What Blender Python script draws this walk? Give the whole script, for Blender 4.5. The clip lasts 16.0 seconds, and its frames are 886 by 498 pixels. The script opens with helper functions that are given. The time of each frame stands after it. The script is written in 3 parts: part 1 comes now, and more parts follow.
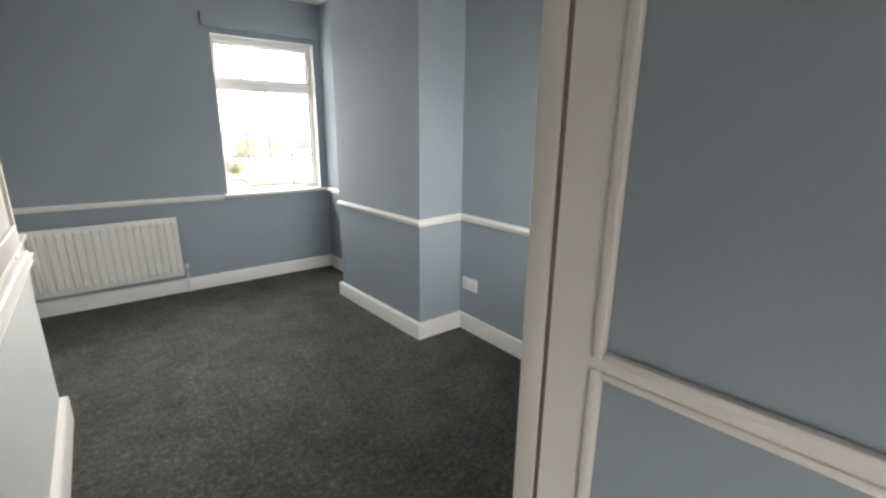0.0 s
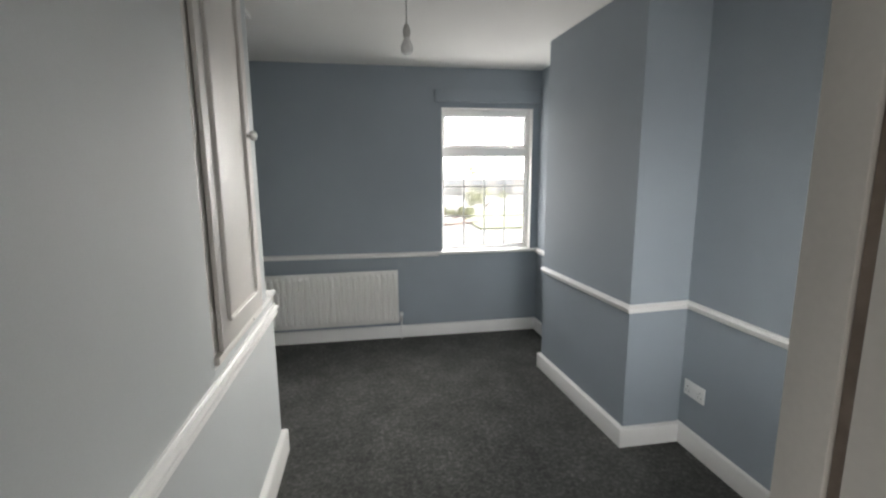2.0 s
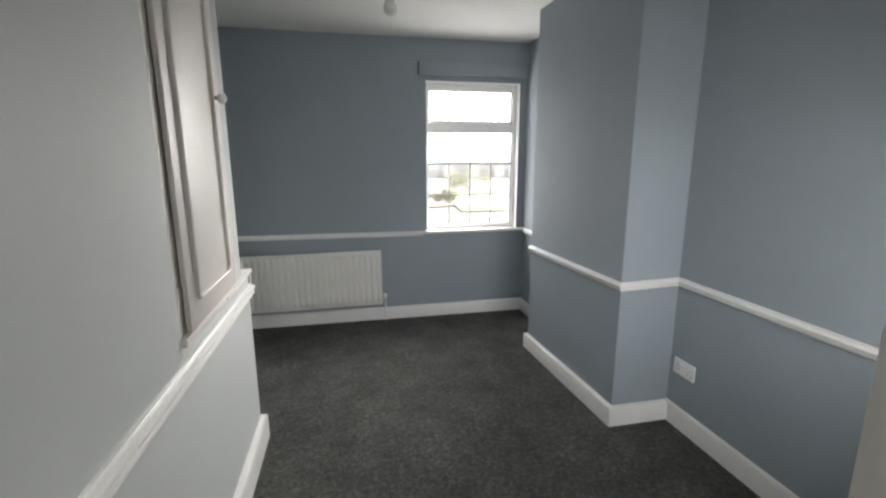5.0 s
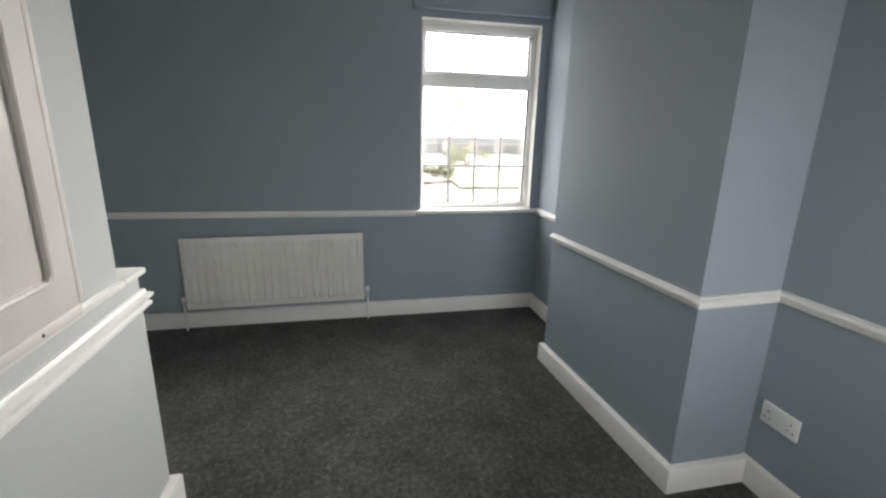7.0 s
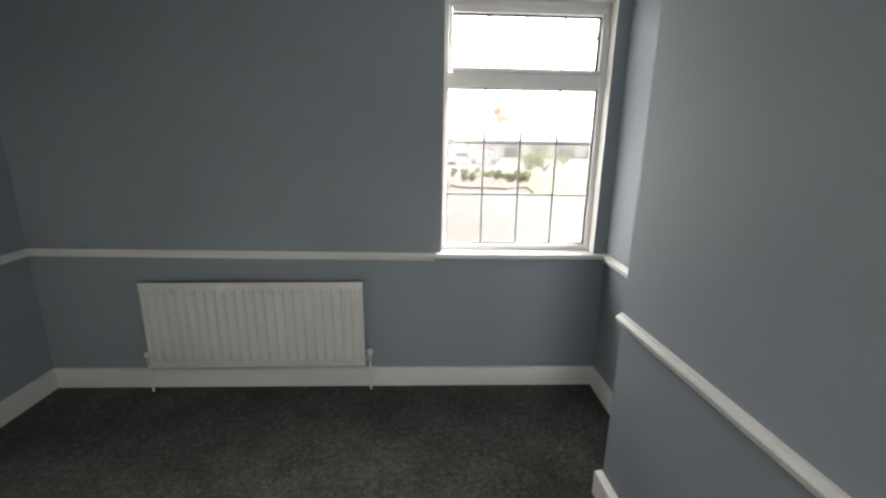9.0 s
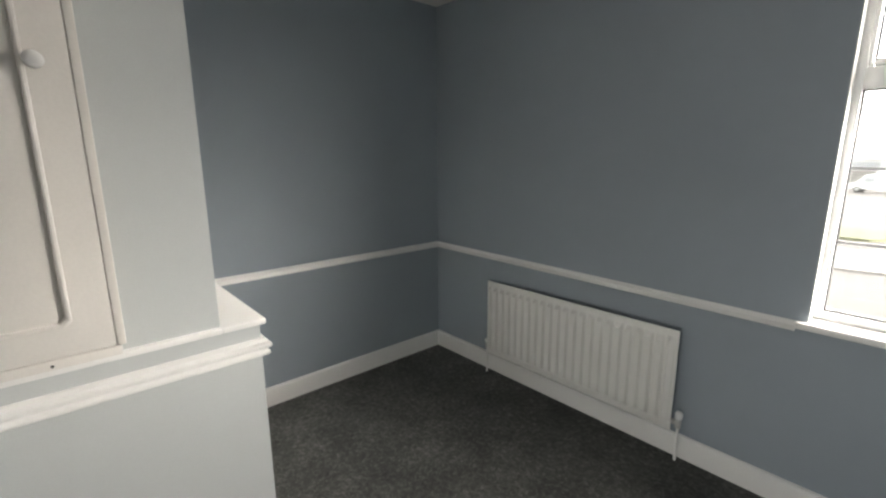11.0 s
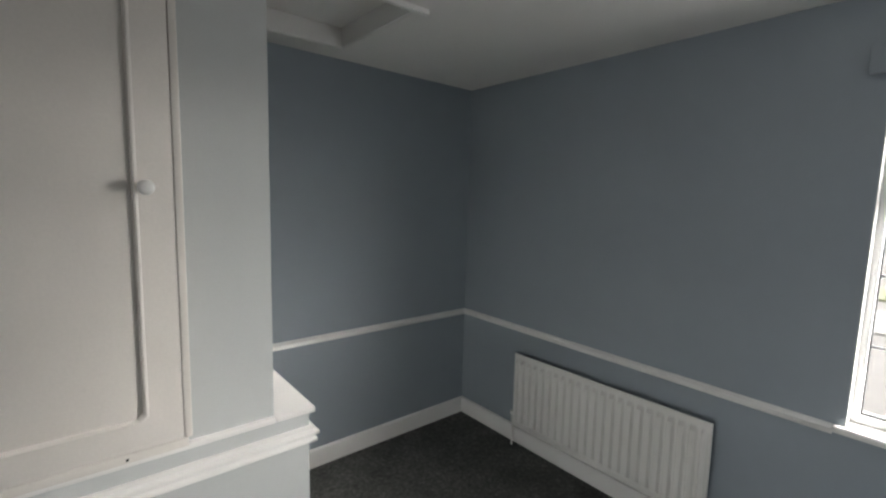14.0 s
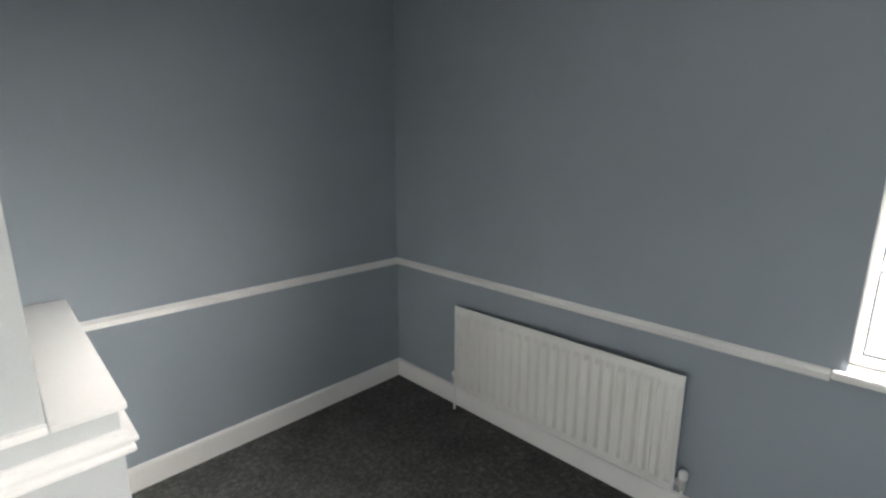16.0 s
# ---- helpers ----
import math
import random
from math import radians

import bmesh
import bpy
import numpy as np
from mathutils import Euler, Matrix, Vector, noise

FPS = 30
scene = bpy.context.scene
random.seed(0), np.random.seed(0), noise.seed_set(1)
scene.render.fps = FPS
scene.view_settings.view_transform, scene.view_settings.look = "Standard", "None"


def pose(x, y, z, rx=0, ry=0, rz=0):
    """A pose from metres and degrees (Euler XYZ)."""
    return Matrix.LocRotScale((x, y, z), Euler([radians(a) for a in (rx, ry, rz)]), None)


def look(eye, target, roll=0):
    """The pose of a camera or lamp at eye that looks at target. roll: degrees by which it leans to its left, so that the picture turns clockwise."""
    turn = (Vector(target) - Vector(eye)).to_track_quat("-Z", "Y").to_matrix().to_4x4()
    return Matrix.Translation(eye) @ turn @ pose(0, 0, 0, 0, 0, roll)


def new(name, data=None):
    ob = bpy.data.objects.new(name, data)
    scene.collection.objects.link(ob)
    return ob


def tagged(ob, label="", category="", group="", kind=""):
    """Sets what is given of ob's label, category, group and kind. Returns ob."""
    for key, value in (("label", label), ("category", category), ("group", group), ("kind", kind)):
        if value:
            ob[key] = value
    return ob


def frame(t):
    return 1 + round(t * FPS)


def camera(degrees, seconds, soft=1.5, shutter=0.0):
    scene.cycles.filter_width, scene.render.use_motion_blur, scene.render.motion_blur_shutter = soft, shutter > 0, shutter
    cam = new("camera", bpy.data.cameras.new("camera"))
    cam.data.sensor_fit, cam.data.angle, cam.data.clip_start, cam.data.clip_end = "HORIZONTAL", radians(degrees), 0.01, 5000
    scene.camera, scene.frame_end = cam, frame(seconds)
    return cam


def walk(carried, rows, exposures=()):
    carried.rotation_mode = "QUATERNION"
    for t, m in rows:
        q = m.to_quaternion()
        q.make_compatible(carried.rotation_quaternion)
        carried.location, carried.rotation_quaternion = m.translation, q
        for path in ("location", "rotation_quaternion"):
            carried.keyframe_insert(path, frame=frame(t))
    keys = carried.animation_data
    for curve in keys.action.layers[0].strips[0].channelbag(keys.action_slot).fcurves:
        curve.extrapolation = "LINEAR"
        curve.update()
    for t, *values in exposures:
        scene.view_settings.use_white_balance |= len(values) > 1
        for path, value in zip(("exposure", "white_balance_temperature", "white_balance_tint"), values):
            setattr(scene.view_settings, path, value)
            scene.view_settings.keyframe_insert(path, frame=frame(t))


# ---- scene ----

SKY, SUN, NORTH, SOUTH, LANDING = 0.15, 1.25, 0.75, 0.18, 0.16
DOOR_TURN = 6.0   # degrees the leaf stands past square
cam = camera(89.9, 16.0, soft=2.3)


PATH = [
    (0, (1.31, -4.175, 1.361), (2.495, -2.651, 0.841), 0.6),
    (0.5, (1.421, -4.057, 1.385), (2.384, -2.383, 0.863), -0.5),
    (1, (1.487, -3.987, 1.402), (2.039, -2.132, 0.898), -2.4),
    (1.5, (1.528, -3.985, 1.433), (1.894, -2.07, 0.989), -0.6),
    (2, (1.52, -3.996, 1.496), (1.848, -2.051, 1.168), -0.4),
    (2.5, (1.516, -4.012, 1.547), (1.876, -2.053, 1.372), 0.1),
    (3, (1.505, -4.01, 1.573), (1.907, -2.051, 1.535), 0.4),
    (3.5, (1.505, -4.004, 1.588), (1.915, -2.047, 1.606), 0.2),
    (4, (1.51, -3.989, 1.553), (1.926, -2.033, 1.544), -0.2),
    (4.5, (1.514, -3.96, 1.477), (1.919, -2.018, 1.226), -0.6),
    (6.8, (1.63, -3.271, 1.393), (2.042, -1.389, 0.858), 1.0),
    (7, (1.667, -3.163, 1.349), (2.083, -1.273, 0.843), 1.3),
    (7.5, (1.772, -2.956, 1.382), (2.153, -1.063, 0.862), 0.9),
    (8, (1.879, -2.742, 1.407), (2.186, -0.833, 0.897), 0.1),
    (10.3, (2.372, -2.077, 1.434), (1.471, -0.344, 1.005), 1.0),
    (10.5, (2.41, -2.07, 1.433), (1.276, -0.479, 1.005), 0.3),
    (11, (2.462, -2.138, 1.444), (1.0, -0.838, 1.03), -0.2),
    (11.5, (2.447, -2.228, 1.467), (0.848, -1.094, 1.068), 2.4),
    (12, (2.442, -2.293, 1.473), (0.776, -1.256, 1.082), 2.7),
    (12.5, (2.45, -2.247, 1.424), (0.82, -1.185, 0.958), 2.8),
    (13, (2.416, -2.228, 1.531), (0.889, -1.007, 1.112), 2.8),
    (13.5, (2.428, -2.249, 1.616), (0.89, -1.003, 1.329), 1.4),
    (14, (2.429, -2.265, 1.646), (0.906, -0.989, 1.417), 1.5),
    (14.5, (2.414, -2.258, 1.645), (0.906, -0.956, 1.467), 1.4),
    (15, (2.364, -2.182, 1.578), (0.904, -0.833, 1.366), 0.9),
    (15.5, (2.241, -1.969, 1.485), (0.861, -0.571, 1.108), 0.6),
    (16, (2.178, -1.806, 1.463), (0.811, -0.406, 1.051), 0.2),
]
EXPOSURES = [(t, e + 1.2, warm, 10.5) for t, e, warm in (
    (0.0, 4.12, 6700), (0.5, 4.08, 6600), (1.5, 3.68, 6550), (3.5, 3.68, 6550), (4.7, 3.68, 6550), (7.0, 3.5, 6550), (8.2, 3.5, 6650),
    (10.3, 3.08, 6950), (11.0, 3.58, 6850), (11.5, 4.0, 6750), (12.0, 4.1, 6600), (12.6, 4.0, 6550), (13.4, 3.33, 6550), (14.5, 3.37, 6600),
    (15.0, 3.1, 6500), (15.5, 2.48, 6450), (16.0, 3.85, 6550))]
walk(cam, [(t, look(eye, target, roll)) for t, eye, target, roll in PATH], EXPOSURES)

# ---- world, sun and light ----
world = bpy.data.worlds.new("overcast_sky")
scene.world = world
world.use_nodes = True
wn = world.node_tree.nodes
sky = wn.new("ShaderNodeTexSky")
sky.sky_type = "NISHITA"
sky.sun_disc = False
sky.sun_elevation = radians(21)
sky.sun_rotation = radians(57)
sky.air_density, sky.dust_density, sky.ozone_density = 1.0, 2.0, 1.0
soften = wn.new("ShaderNodeHueSaturation")
soften.inputs["Saturation"].default_value = 0.18
world.node_tree.links.new(sky.outputs[0], soften.inputs["Color"])
world.node_tree.links.new(soften.outputs[0], wn["Background"].inputs[0])
wn["Background"].inputs[1].default_value = SKY

sun_data = bpy.data.lights.new("sun", "SUN")
sun_data.energy, sun_data.angle, sun_data.color = SUN, radians(74), (1.0, 0.99, 0.97)
sun = new("sun", sun_data)
sun.matrix_world = look((13.94, 6.63, 6.18), (2.2, -1, 0.8))

north_data = bpy.data.lights.new("north_window_daylight", "AREA")
north_data.shape, north_data.size, north_data.size_y = "RECTANGLE", 0.79, 1.22
north_data.energy, north_data.color = NORTH, (1.0, 0.99, 0.975)
north = new("north_window_daylight", north_data)
north.matrix_world = look((2.611, 0.160, 1.4455), (2.611, -2.0, 1.4455))

# fill lamp in the added south window, brightens breast and near end
south_fill_data = bpy.data.lights.new("south_fill", "AREA")
south_fill_data.shape, south_fill_data.size, south_fill_data.size_y = "RECTANGLE", 0.86, 0.98
south_fill_data.energy, south_fill_data.color = SOUTH, (1.0, 0.99, 0.975)
south_fill_data.spread = radians(105)
day = new("south_fill", south_fill_data)
day.matrix_world = look((2.635, -3.63, 1.25), (2.70, -2.0, 1.05))

# fill lamp added behind the camera to brighten door and landing walls
land_data = bpy.data.lights.new("landing_fill", "AREA")
land_data.shape, land_data.size, land_data.size_y = "RECTANGLE", 0.46, 0.82
land_data.energy, land_data.color = LANDING, (1.0, 0.97, 0.93)
land = new("landing_fill", land_data)
land.matrix_world = look((1.35, -5.26, 0.85), (1.55, -3.0, 0.85))


# ---- materials ----
def material(name, color, rough=0.6, metal=0.0, grain=0.0, grain_scale=200.0, stain=0.0, stain_scale=2.0, bump=0.0, spec=0.5):
    """Plain coloured surface with fine grain, large soft stains and a little relief."""
    m = bpy.data.materials.new(name)
    m.use_nodes = True
    nt = m.node_tree
    b = nt.nodes["Principled BSDF"]
    b.inputs["Roughness"].default_value, b.inputs["Metallic"].default_value = rough, metal
    b.inputs["Specular IOR Level"].default_value = spec
    tc = nt.nodes.new("ShaderNodeTexCoord")
    fine = nt.nodes.new("ShaderNodeTexNoise")
    fine.inputs["Scale"].default_value, fine.inputs["Detail"].default_value = grain_scale, 3
    big = nt.nodes.new("ShaderNodeTexNoise")
    big.inputs["Scale"].default_value, big.inputs["Detail"].default_value = stain_scale, 4
    for n in (fine, big):
        nt.links.new(tc.outputs["Object"], n.inputs["Vector"])
    r1 = nt.nodes.new("ShaderNodeMapRange")
    r1.inputs["From Min"].default_value, r1.inputs["From Max"].default_value = 0.3, 0.7
    r1.inputs["To Min"].default_value, r1.inputs["To Max"].default_value = 1 - grain, 1 + grain
    r2 = nt.nodes.new("ShaderNodeMapRange")
    r2.inputs["From Min"].default_value, r2.inputs["From Max"].default_value = 0.3, 0.7
    r2.inputs["To Min"].default_value, r2.inputs["To Max"].default_value = 1 - stain, 1 + stain
    nt.links.new(fine.outputs["Fac"], r1.inputs["Value"])
    nt.links.new(big.outputs["Fac"], r2.inputs["Value"])
    mul = nt.nodes.new("ShaderNodeMath")
    mul.operation = "MULTIPLY"
    nt.links.new(r1.outputs[0], mul.inputs[0])
    nt.links.new(r2.outputs[0], mul.inputs[1])
    sc = nt.nodes.new("ShaderNodeVectorMath")
    sc.operation = "SCALE"
    sc.inputs[0].default_value = color
    nt.links.new(mul.outputs[0], sc.inputs["Scale"])
    nt.links.new(sc.outputs[0], b.inputs["Base Color"])
    if bump:
        bp = nt.nodes.new("ShaderNodeBump")
        bp.inputs["Strength"].default_value, bp.inputs["Distance"].default_value = bump, 0.002
        nt.links.new(fine.outputs["Fac"], bp.inputs["Height"])
        nt.links.new(bp.outputs[0], b.inputs["Normal"])
    return m


def carpet_material():
    """Dark grey twist-pile carpet: light flecks, tufts, footworn drift in the pile."""
    m = bpy.data.materials.new("carpet")
    m.use_nodes = True
    nt = m.node_tree
    b = nt.nodes["Principled BSDF"]
    b.inputs["Roughness"].default_value = 1.0
    b.inputs["Specular IOR Level"].default_value = 0.1
    b.inputs["Sheen Weight"].default_value = 0.10
    b.inputs["Sheen Roughness"].default_value = 0.6
    tc = nt.nodes.new("ShaderNodeTexCoord")
    tuft = nt.nodes.new("ShaderNodeTexNoise")
    tuft.inputs["Scale"].default_value, tuft.inputs["Detail"].default_value = 240, 2
    fleck = nt.nodes.new("ShaderNodeTexNoise")
    fleck.inputs["Scale"].default_value, fleck.inputs["Detail"].default_value = 42, 6
    fleck.inputs["Roughness"].default_value = 0.78
    fleck.inputs["Distortion"].default_value = 0.6
    drift = nt.nodes.new("ShaderNodeTexNoise")
    drift.inputs["Scale"].default_value, drift.inputs["Detail"].default_value = 4.0, 7
    for n in (tuft, fleck, drift):
        nt.links.new(tc.outputs["Object"], n.inputs["Vector"])
    both = nt.nodes.new("ShaderNodeMix")
    both.inputs[0].default_value = 0.34
    nt.links.new(fleck.outputs["Fac"], both.inputs[2])
    nt.links.new(tuft.outputs["Fac"], both.inputs[3])
    ramp = nt.nodes.new("ShaderNodeValToRGB")
    e = ramp.color_ramp.elements
    e[0].position, e[0].color = 0.34, (0.017, 0.0175, 0.0155, 1)
    e[1].position, e[1].color = 0.70, (0.185, 0.184, 0.168, 1)
    mid = e.new(0.51)
    mid.color = (0.055, 0.0555, 0.0505, 1)
    nt.links.new(both.outputs[0], ramp.inputs[0])
    drift.inputs["Roughness"].default_value = 0.68
    dr = nt.nodes.new("ShaderNodeMapRange")
    dr.inputs["From Min"].default_value, dr.inputs["From Max"].default_value = 0.3, 0.7
    dr.inputs["To Min"].default_value, dr.inputs["To Max"].default_value = 0.53, 1.29
    nt.links.new(drift.outputs["Fac"], dr.inputs["Value"])
    sc = nt.nodes.new("ShaderNodeVectorMath")
    sc.operation = "SCALE"
    nt.links.new(ramp.outputs[0], sc.inputs[0])
    nt.links.new(dr.outputs[0], sc.inputs["Scale"])
    nt.links.new(sc.outputs[0], b.inputs["Base Color"])
    add = nt.nodes.new("ShaderNodeMath")
    nt.links.new(tuft.outputs["Fac"], add.inputs[0])
    nt.links.new(fleck.outputs["Fac"], add.inputs[1])
    bp = nt.nodes.new("ShaderNodeBump")
    bp.inputs["Strength"].default_value, bp.inputs["Distance"].default_value = 0.18, 0.004
    nt.links.new(add.outputs[0], bp.inputs["Height"])
    nt.links.new(bp.outputs[0], b.inputs["Normal"])
    return m


def glass_material():
    m = bpy.data.materials.new("dimmed_window_glass")
    m.use_nodes = True
    nt = m.node_tree
    nt.nodes.remove(nt.nodes["Principled BSDF"])
    out = nt.nodes["Material Output"]
    clear = nt.nodes.new("ShaderNodeBsdfTransparent")
    # grey tint holds down outdoor brightness, in place of highlight compression
    clear.inputs[0].default_value = (0.54, 0.545, 0.54, 1)
    gloss = nt.nodes.new("ShaderNodeBsdfGlossy")
    gloss.inputs["Roughness"].default_value = 0.02
    fres = nt.nodes.new("ShaderNodeFresnel")
    fres.inputs[0].default_value = 1.45
    mix = nt.nodes.new("ShaderNodeMixShader")
    nt.links.new(fres.outputs[0], mix.inputs[0])
    nt.links.new(clear.outputs[0], mix.inputs[1])
    nt.links.new(gloss.outputs[0], mix.inputs[2])
    nt.links.new(mix.outputs[0], out.inputs[0])
    return m


WALL_BLUE = material("blue_grey_emulsion", (0.298, 0.336, 0.370), 0.66, grain=0.025, grain_scale=260, stain=0.03, stain_scale=1.6, bump=0.12, spec=0.35)
WALL_PALE = material("pale_grey_emulsion", (0.53, 0.546, 0.54), 0.6, grain=0.02, grain_scale=260, stain=0.02, stain_scale=1.6, bump=0.12, spec=0.35)
CEIL_WHITE = material("ceiling_white", (0.78, 0.765, 0.73), 0.9, grain=0.02, grain_scale=180, stain=0.03, stain_scale=1.2, bump=0.15, spec=0.2)
GLOSS_WHITE = material("white_gloss_paint", (0.80, 0.785, 0.76), 0.32, grain=0.012, grain_scale=90, stain=0.02, stain_scale=5, bump=0.05)
DOOR_WHITE = material("aged_white_eggshell", (0.72, 0.68, 0.635), 0.42, grain=0.02, grain_scale=120, stain=0.03, stain_scale=4, bump=0.08)
UPVC = material("white_upvc", (0.87, 0.87, 0.86), 0.3, grain=0.01, stain=0.02)
RAD_WHITE = material("radiator_enamel", (0.76, 0.745, 0.71), 0.35, grain=0.01, stain=0.02, stain_scale=3)
PLASTIC = material("white_plastic", (0.80, 0.80, 0.78), 0.35, grain=0.01, stain=0.01)
BRASSY = material("satin_nickel", (0.46, 0.44, 0.41), 0.36, metal=0.6, grain=0.02, stain=0.05)
IRON = material("dark_steel_hinge", (0.045, 0.05, 0.052), 0.42, metal=0.6, grain=0.1, stain=0.15, stain_scale=30)
KNUCKLE = material("rubbed_dark_steel", (0.12, 0.125, 0.13), 0.3, metal=0.8, grain=0.1, stain=0.2, stain_scale=40)
STEEL = material("worn_steel", (0.56, 0.55, 0.53), 0.42, metal=0.4, grain=0.05, stain=0.1, stain_scale=40)
RAW_WOOD = material("bare_timber_edge", (0.30, 0.235, 0.195), 0.75, grain=0.12, grain_scale=60, stain=0.12, stain_scale=8, bump=0.2)
LEAD = material("lead_strip", (0.34, 0.345, 0.35), 0.5, metal=0.3, grain=0.05, stain=0.08)
GASKET = material("black_gasket", (0.03, 0.03, 0.03), 0.7)
DARK = material("dark_slot", (0.02, 0.02, 0.02), 0.7)
ORANGE = material("orange_film", (0.17, 0.075, 0.05), 0.5, grain=0.05)
CREAM = material("cream_film", (0.18, 0.105, 0.07), 0.5, grain=0.05)
for film in (ORANGE, CREAM):
    film.node_tree.nodes["Principled BSDF"].inputs["Transmission Weight"].default_value = 1.0
    film.node_tree.nodes["Principled BSDF"].inputs["IOR"].default_value = 1.0
CARPET = carpet_material()
GLASS = glass_material()
PALE_SLAB = material("pale_concrete", (0.30, 0.285, 0.265), 0.9, grain=0.06, grain_scale=6, stain=0.1, stain_scale=0.5)
BARK = material("tan_bark", (0.22, 0.155, 0.13), 0.9, grain=0.2, grain_scale=5, stain=0.15, stain_scale=0.6)
VAN_WHITE = material("white_car_paint", (0.78, 0.78, 0.77), 0.25, stain=0.02)
VAN_SILVER = material("silver_car_paint", (0.48, 0.49, 0.50), 0.3, metal=0.4, stain=0.02)
PAVING = material("pale_tarmac", (0.155, 0.142, 0.132), 0.9, grain=0.15, grain_scale=8, stain=0.15, stain_scale=0.2)
GRASS = material("grass", (0.175, 0.18, 0.10), 0.9, grain=0.3, grain_scale=6, stain=0.2, stain_scale=0.3)
LEAVES = material("hedge_leaves", (0.27, 0.27, 0.16), 0.7, grain=0.4, grain_scale=4, stain=0.3, stain_scale=0.5)
RENDERWALL = material("pale_render", (0.70, 0.69, 0.67), 0.85, grain=0.05, grain_scale=3, stain=0.1, stain_scale=0.3)
ROOFTILE = material("grey_roof_sheets", (0.58, 0.57, 0.56), 0.8, grain=0.1, grain_scale=3, stain=0.15, stain_scale=0.4)
BRICK = material("pale_brick", (0.55, 0.50, 0.46), 0.85, grain=0.15, grain_scale=5, stain=0.1, stain_scale=0.4)
PANE = material("far_window", (0.36, 0.37, 0.38), 0.15)


# ---- mesh tools ----
def add_box(bm, a, b, bevel=0.0, segs=2):
    """An axis-aligned box between the corners a and b."""
    c = [(p + q) / 2 for p, q in zip(a, b)]
    s = [abs(q - p) for p, q in zip(a, b)]
    made = bmesh.ops.create_cube(bm, size=1, matrix=Matrix.Translation(c) @ Matrix.Diagonal((*s, 1)))
    if bevel:
        edges = list({e for v in made["verts"] for e in v.link_edges})
        bmesh.ops.bevel(bm, geom=edges, offset=bevel, segments=segs, affect="EDGES", profile=0.5)


def add_cyl(bm, p, q, r, r2=None, segs=20):
    """A capped cylinder or cone from p to q."""
    p, q = Vector(p), Vector(q)
    m = Matrix.Translation((p + q) / 2) @ (q - p).to_track_quat("Z", "Y").to_matrix().to_4x4()
    bmesh.ops.create_cone(bm, cap_ends=True, segments=segs, radius1=r, radius2=r if r2 is None else r2, depth=(q - p).length, matrix=m)


def add_lathe(bm, profile, m, segs=24):
    """A turned body: profile of (radius, height), about the z axis of m."""
    rings = []
    for r, h in profile:
        rings.append([bm.verts.new(m @ Vector((max(r, 1e-5) * math.cos(2 * math.pi * i / segs), max(r, 1e-5) * math.sin(2 * math.pi * i / segs), h))) for i in range(segs)])
    for a, b in zip(rings, rings[1:]):
        for i in range(segs):
            bm.faces.new((a[i], a[(i + 1) % segs], b[(i + 1) % segs], b[i]))
    bm.faces.new(rings[0][::-1])
    bm.faces.new(rings[-1])


def add_prism(bm, outline, z0, z1):
    """An upright prism over a plan outline."""
    lo = [bm.verts.new((x, y, z0)) for x, y in outline]
    hi = [bm.verts.new((x, y, z1)) for x, y in outline]
    n = len(outline)
    bm.faces.new(lo[::-1])
    bm.faces.new(hi)
    for i in range(n):
        bm.faces.new((lo[i], lo[(i + 1) % n], hi[(i + 1) % n], hi[i]))


def add_moulding(bm, path, profile):
    """A mitred moulding along a plan path; profile of (out from the wall, height). The room lies to the right of the path."""
    pts = [Vector(p) for p in path]
    rows = []
    for i, p in enumerate(pts):
        dirs = []
        if i > 0:
            dirs.append((p - pts[i - 1]).normalized())
        if i < len(pts) - 1:
            dirs.append((pts[i + 1] - p).normalized())
        normals = [Vector((d.y, -d.x)) for d in dirs]
        n = normals[0] if len(normals) == 1 else (normals[0] + normals[1]) / (1 + normals[0].dot(normals[1]))
        rows.append([bm.verts.new((p.x + n.x * o, p.y + n.y * o, z)) for o, z in profile])
    k = len(profile)
    for a, b in zip(rows, rows[1:]):
        for j in range(k):
            bm.faces.new((a[j], a[(j + 1) % k], b[(j + 1) % k], b[j]))
    bm.faces.new(rows[0][::-1])
    bm.faces.new(rows[-1])


def finish(name, bm, mat, smooth=False):
    bmesh.ops.recalc_face_normals(bm, faces=bm.faces)
    me = bpy.data.meshes.new(name)
    bm.to_mesh(me)
    bm.free()
    me.materials.append(mat)
    if smooth:
        me.polygons.foreach_set("use_smooth", [True] * len(me.polygons))
        me.set_sharp_from_angle(angle=radians(35))
    return new(name, me)


def part(name, bm, mat, parent, label="", smooth=True):
    ob = finish(name, bm, mat, smooth)
    ob.parent = parent
    return tagged(ob, label) if label else ob


def holder(name, x, y, z, rz=0, **tags):
    """An empty at the base of a thing."""
    ob = new(name)
    ob.empty_display_size = 0.1
    ob.matrix_basis = pose(x, y, z, 0, 0, rz)
    return tagged(ob, **tags)


def structure(name, bm, mat, label, category, smooth=False):
    return tagged(finish(name, bm, mat, smooth), label=label, category=category, kind="structure")


# ---- plan ----
H = 2.42              # ceiling
EAST, FAR_EAST = 3.222, 3.105
BR_N, BR_F = (2.878, -1.915), (2.830, -0.85)   # chimney breast, near and far corner
BULK, BULK_END, UP_END = 1.018, -1.670, -1.79  # stair bulkhead face, low end, upper end
LEDGE = 0.92
WX0, WX1, WZ0, WZ1 = 2.187, 3.035, 0.806, 2.085  # window opening
DX, DY0, DY1 = 1.917, -3.697, -3.648          # doorway lining, hall side and room side
HALL_E, HALL_S = 2.06, -5.3
SX0, SX1, SZ0, SZ1 = 2.15, 3.12, 0.72, 1.78  # second window, added in the unseen south wall
